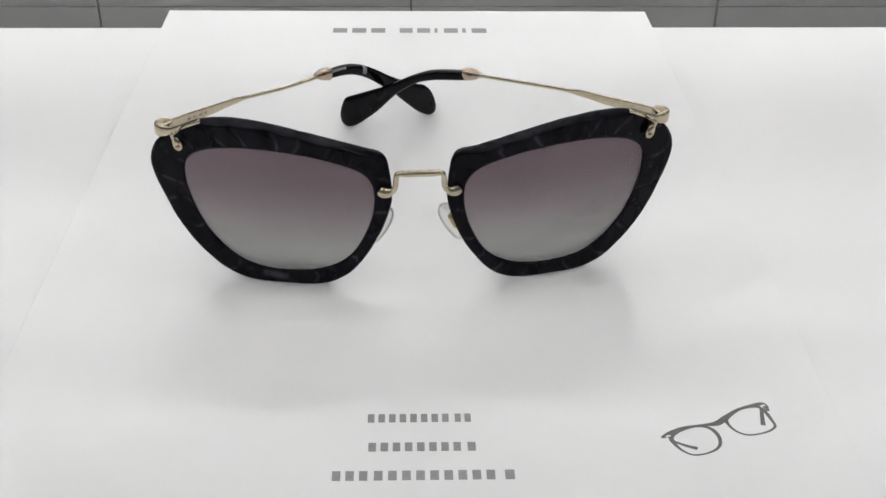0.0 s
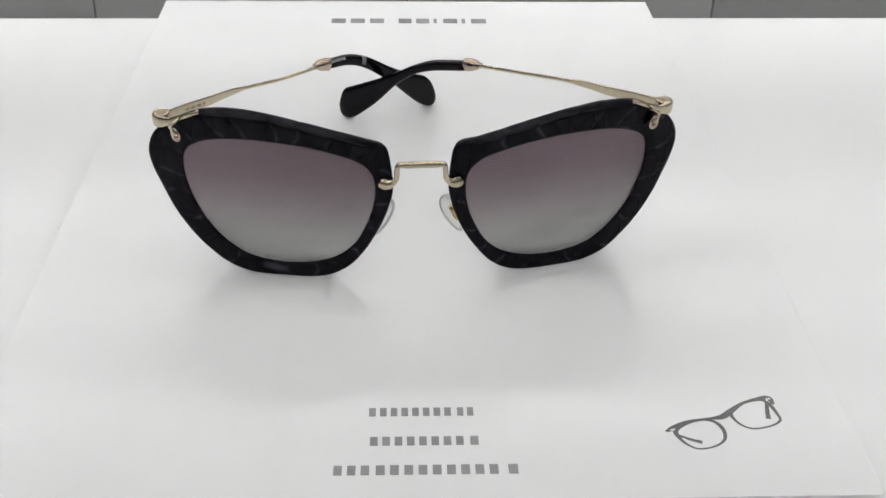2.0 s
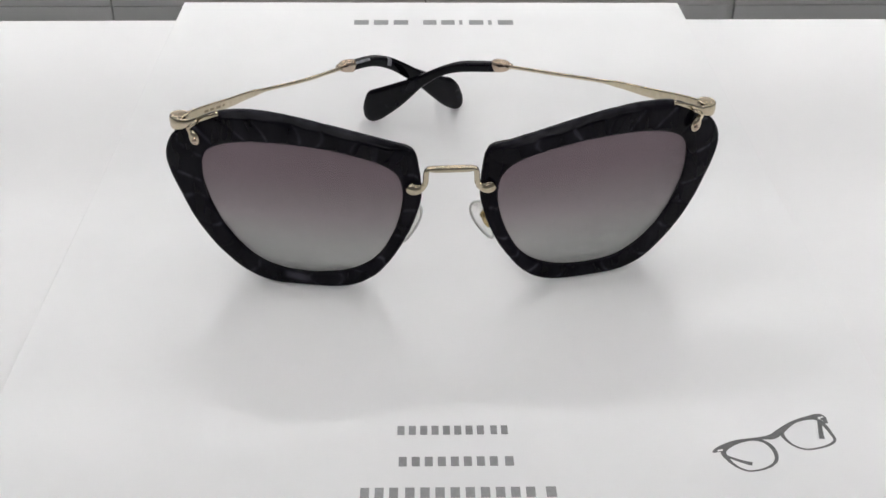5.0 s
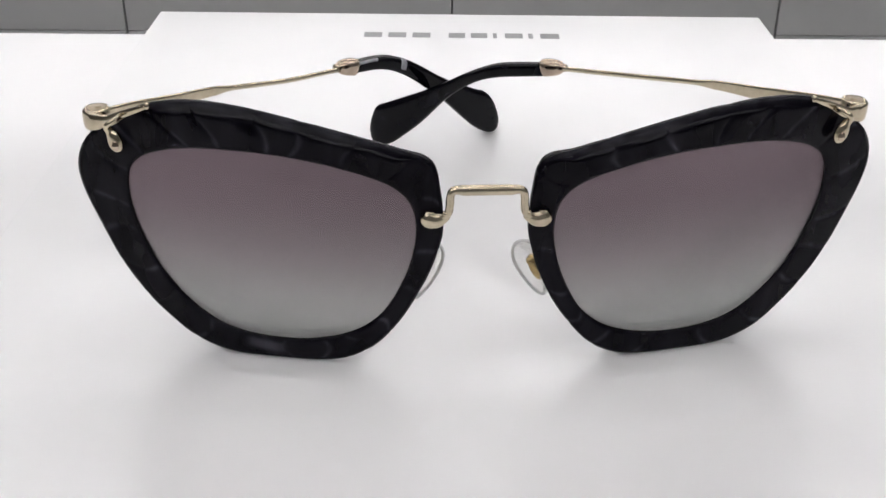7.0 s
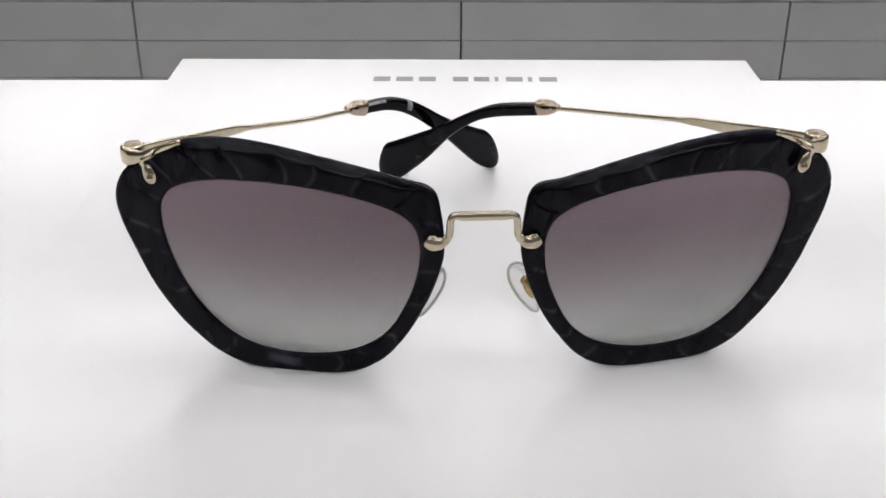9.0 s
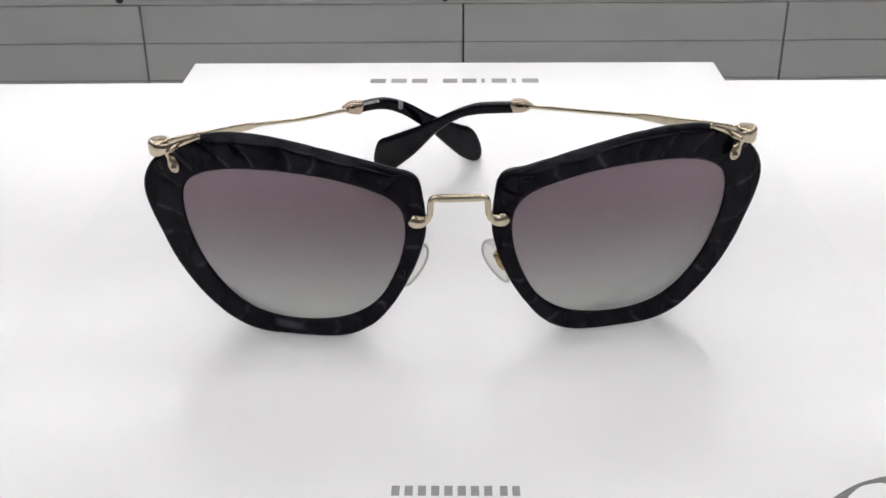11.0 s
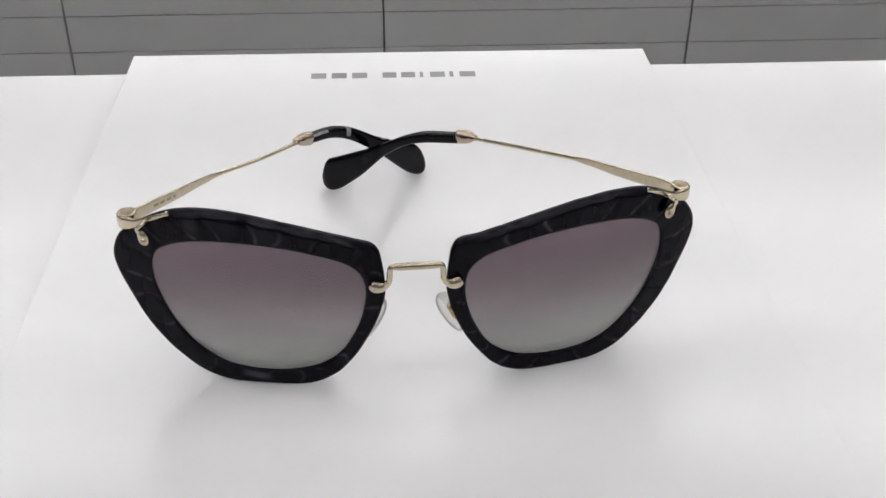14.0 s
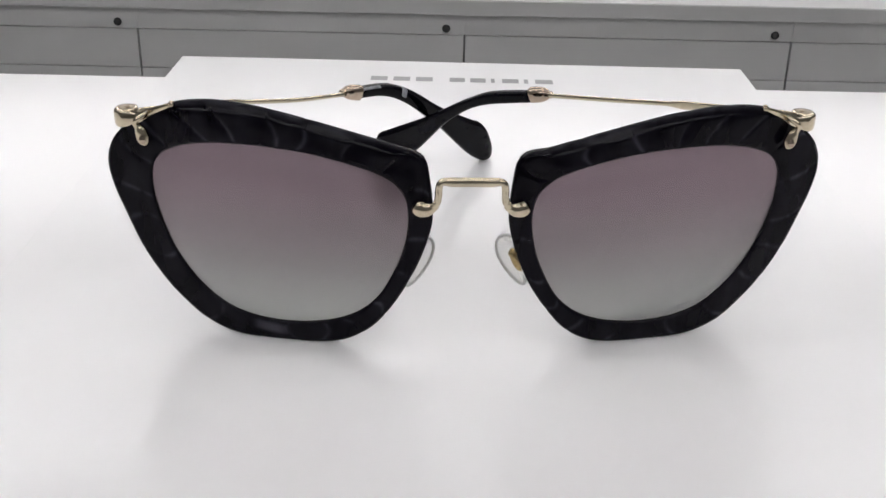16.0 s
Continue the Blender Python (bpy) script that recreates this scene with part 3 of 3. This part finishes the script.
def end_piece(side, parent):
    # the strap runs over the rim's corner and curls round the hinge
    strap = spline([(57.6, 8.4, 50.0, 0.35, 0.35), (59.5, 8.9, 49.2, 0.5, 0.4), (62.5, 10.2, 47.7, 0.7, 0.45), (65.2, 11.4, 46.1, 1.05, 0.5), (67.4, 12.4, 45.5, 1.5, 0.6), (69.0, 13.4, 45.3, 1.8, 0.8), (69.8, 15.0, 45.2, 1.8, 0.9), (69.2, 16.7, 45.2, 1.8, 0.9), (67.9, 17.3, 45.2, 1.7, 0.7)], 7)
    body = part("end_piece", sweep(mm([(side * x, y, z, h, w) for x, y, z, h, w in strap]), 14, 4.0), GOLD, parent, "pale gold end piece", True)
    pin = [(43.3, 0.0), (43.32, 2.0), (43.6, 2.2), (46.9, 2.2), (47.1, 2.05), (47.12, 1.9), (47.12, 0.0)]
    part("hinge_pin", sweep(mm([(side * 68.1, 15.2, z, r, r) for z, r in pin]), 28), GOLD, body, "gold hinge barrel with a flat top", True)
    # the slotted screw head, on a disc whose dark gold paints in the dim ceiling's reflection
    part("screw_on_dark_disc", joined(blob((side * 0.0681, 0.0152, 0.0471), (0.0018, 0.0018, 0.00014)), blob((side * 0.0678, 0.0149, 0.0472), (0.0007, 0.0007, 0.0003))), GOLD_DARK, body, "", True)
    # the hook that grips the rim from the front
    hook = spline([(62.8, 9.8, 47.8, 0.4, 0.4), (63.5, 8.6, 47.5, 0.48, 0.45), (64.7, 8.2, 46.8, 0.5, 0.5), (65.2, 8.5, 45.9, 0.5, 0.5), (64.8, 8.9, 45.1, 0.75, 0.7), (64.3, 8.9, 44.2, 1.2, 0.8), (64.0, 8.9, 42.9, 1.3, 0.8), (63.8, 8.9, 41.8, 1.0, 0.7), (63.8, 9.0, 41.2, 0.3, 0.3)], 6)
    rows = []
    for x, y, z, wide, thick in hook:
        rows.append((side * x, y, z, wide, thick))
    part("hook", drop_bar(mm(rows)), GOLD, body, "gold hook with a drop-shaped end", True)
    part("inlay", blob((side * 0.0640, 0.0081, 0.0427), (0.0007, 0.0003, 0.0010), (0, 0, 0), 6, 4), GOLD_WARM, body)
    part("bead", blob((side * 0.0578, 0.0083, 0.0500), (0.0006, 0.0006, 0.0007)), GOLD, body, "", True)
    return body


def drop_bar(rows, around=12):
    """A bar along rows of x, y, z, half width across the view, half thickness, for one that hangs almost straight down."""
    bm = bmesh.new()
    rings = []
    pts = [Vector(r[:3]) for r in rows]
    for i, row in enumerate(rows):
        along = (pts[min(i + 1, len(pts) - 1)] - pts[max(i - 1, 0)]).normalized()
        wide = Vector((0, 1, 0)).cross(along)
        wide = wide.normalized() if wide.length > 0.2 else Vector((1, 0, 0))
        thick = wide.cross(along).normalized()
        rings.append([bm.verts.new(pts[i] + wide * math.cos(2 * math.pi * k / around) * row[3] + thick * math.sin(2 * math.pi * k / around) * row[4]) for k in range(around)])
    for a, b in zip(rings, rings[1:]):
        for k in range(around):
            bm.faces.new((a[k], a[(k + 1) % around], b[(k + 1) % around], b[k]))
    bm.faces.new(rings[0])
    bm.faces.new(rings[-1])
    return bm


def slab(rows, low=0.0, high=360.0, reach=1.0, inner=None, square=3.2):
    """A flat bar given by its upper edge, lower edge and half thickness, row by row in millimetres; or, between two angles round its section, a sliver laid into its surface."""
    bm, rings = bmesh.new(), []
    steps = 28 if inner is None else 6
    first, last = Vector(rows[0][:3]), Vector(rows[-1][:3])
    flat = Vector((last.x - first.x, last.y - first.y, 0)).normalized()
    across = Vector((flat.y, -flat.x, 0))
    for row in rows:
        up, down = Vector(row[:3]), Vector(row[3:6])
        mid, half = (up + down) / 2, (up - down) / 2
        turns = [low + (high - low) * k / (steps if inner is None else steps - 1) for k in range(steps)]
        ring = []
        for far, group in ((reach, turns),) if inner is None else ((reach, turns), (inner, turns[::-1])):
            for turn in group:
                c, s = math.cos(math.radians(turn)), math.sin(math.radians(turn))
                c, s = math.copysign(abs(c) ** (2 / square), c), math.copysign(abs(s) ** (2 / square), s)
                ring.append(bm.verts.new((mid + half * s * far + across * c * row[6] * far) / 1000))
        rings.append(ring)
    for a, b in zip(rings, rings[1:]):
        for k in range(len(a)):
            j = (k + 1) % len(a)
            bm.faces.new((a[k], a[j], b[j], b[k]))
    bm.faces.new(rings[0])
    bm.faces.new(rings[-1])
    return bm


def temple(side, parent):
    """An arm, folded half in: a flat gold bar that thins to a wire, a ferrule, and a black paddle-shaped tip that rests on the pad."""
    if side > 0:
        wire, start, end = [(67.8, 16.4, 44.9), (64.0, 23.0, 43.4), (57.3, 33.5, 41.0), (49.4, 45.6, 38.5), (36.2, 61.4, 34.4), (23.6, 75.2, 31.0)], (22.6, 75.9), (-17.3, 101.3)
    else:
        wire, start, end = [(-67.8, 16.6, 44.6), (-64.4, 23.4, 43.0), (-58.4, 34.0, 40.5), (-50.6, 47.6, 37.5), (-38.8, 65.0, 32.6), (-27.6, 81.6, 28.9)], (-26.8, 82.6), (10.7, 109.8)
    path = spline(wire, 14)
    rows = []
    for i, p in enumerate(path):
        u = i / (len(path) - 1)
        if u < 0.56:
            tall = 1.5 + 0.12 * math.sin(u * 7.0) - (0.45 * (u / 0.56) ** 3)
            thin, boxy = 0.45, 4.0
        else:
            k = min((u - 0.56) / 0.06, 1.0)
            tall, thin, boxy = 1.1 * (1 - k) + 0.58 * k, 0.45 * (1 - k) + 0.58 * k, 4.0 - 2.0 * k
        rows.append((*(v / 1000 for v in (*p, tall, thin)), boxy))
    arm = part("temple", sweep(rows, 16), GOLD, parent, "slim pale gold temple arm", True)
    way = Vector((end[0] - start[0], end[1] - start[1], 0)).normalized()
    lay = lambda s, z: (start[0] + way.x * s, start[1] + way.y * s, z)
    drop = 0.3 if side > 0 else -1.6
    cap = [(-3.0, 31.05, 0.3, 0.3), (-2.9, 31.05, 0.75, 0.75), (-2.5, 31.0, 0.95, 0.95), (-2.15, 31.0, 0.75, 0.75), (-2.0, 30.95, 0.95, 0.9), (-1.6, 30.9, 1.35, 1.2), (-0.8, 30.8, 1.75, 1.5), (0.3, 30.6, 2.0, 1.7), (1.6, 30.35, 2.1, 1.8), (2.7, 30.1, 2.1, 1.8), (3.05, 30.05, 2.0, 1.75), (3.1, 30.0, 1.6, 1.4)]
    part("ferrule", sweep(mm([(*lay(s, z + drop), h, w) for s, z, h, w in cap]), 24, 2.3), GOLD_WARM, arm, "champagne gold ferrule with a collar", True)
    # the tip's upper and lower edge along its length, and half its thickness
    if side > 0:
        upper = [(2.9, 31.6), (10, 30.3), (15.7, 28.9), (21, 26.5), (25.1, 24.2), (28.7, 22.0), (34.9, 18.4), (41.9, 14.9), (47.0, 12.4), (49.6, 11.0), (51.0, 8.2), (51.8, 5.2), (51.9, 4.2)]
        lower = [(2.9, 28.4), (9.5, 27.0), (13.9, 26.0), (18.2, 24.6), (21.7, 22.8), (25.2, 20.3), (29.5, 16.6), (36.2, 9.3), (41.0, 4.9), (45.0, 1.6), (48.5, 0.05), (51.0, 0.9), (51.8, 3.4)]
    else:
        upper = [(2.9, 30.0), (8.9, 29.8), (13.4, 29.0), (18.7, 26.8), (23.4, 23.9), (29.0, 20.1), (35.0, 16.8), (41.4, 13.6), (44.1, 12.4), (46.6, 9.9), (48.3, 6.4), (49.2, 3.6), (49.3, 2.8)]
        lower = [(2.9, 27.1), (8.8, 26.6), (13.3, 25.3), (17.3, 23.2), (20.7, 20.9), (24.1, 18.2), (29.0, 14.3), (36.4, 7.1), (41.0, 2.9), (44.9, 0.5), (47.3, 0.05), (48.8, 0.7), (49.3, 2.2)]
    thick = [1.6] * 6 + [1.7, 1.8, 1.8, 1.7, 1.5, 0.9, 0.3]
    rows = [(*lay(r[0], r[1]), *lay(r[2], r[3]), r[4]) for r in spline([(*u, *l, w) for u, l, w in zip(upper, lower, thick)], 6)]
    part("temple_tip", slab(rows), ACETATE_TIP, arm, "black paddle-shaped acetate tip", True)
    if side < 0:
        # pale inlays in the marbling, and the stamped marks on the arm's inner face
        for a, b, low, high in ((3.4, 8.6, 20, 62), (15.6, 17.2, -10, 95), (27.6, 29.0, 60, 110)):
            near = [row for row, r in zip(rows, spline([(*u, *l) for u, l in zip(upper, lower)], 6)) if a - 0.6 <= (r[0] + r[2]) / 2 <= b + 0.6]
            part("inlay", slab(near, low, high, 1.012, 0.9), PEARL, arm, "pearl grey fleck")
        for k in range(7):
            q = path[int(len(path) * (0.24 + 0.022 * k))]
            nxt = path[int(len(path) * (0.24 + 0.022 * k)) + 1]
            d = Vector(nxt - q).normalized() * 0.45
            off = Vector((d.y, -d.x, 0)).normalized() * 0.44
            part("stamp", sweep(mm([(*(Vector(q) - d + off), 0.35, 0.04), (*(Vector(q) + d + off), 0.35, 0.04)]), 6, 3.0), GOLD_DARK, arm)
    return arm


def sunglasses():
    pair = thing("sunglasses", (0.0023, 0.0014, PAD + 0.00005), "black angular sunglasses with gold bridge and arms, standing half folded", "sunglasses", turn=3.15)
    for side in (-1, 1):
        rim(side, pair)
        lens(side, pair)
        nose_pad(side, pair)
        end_piece(side, pair)
        temple(side, pair)
    bridge(pair)
    return pair


sunglasses()
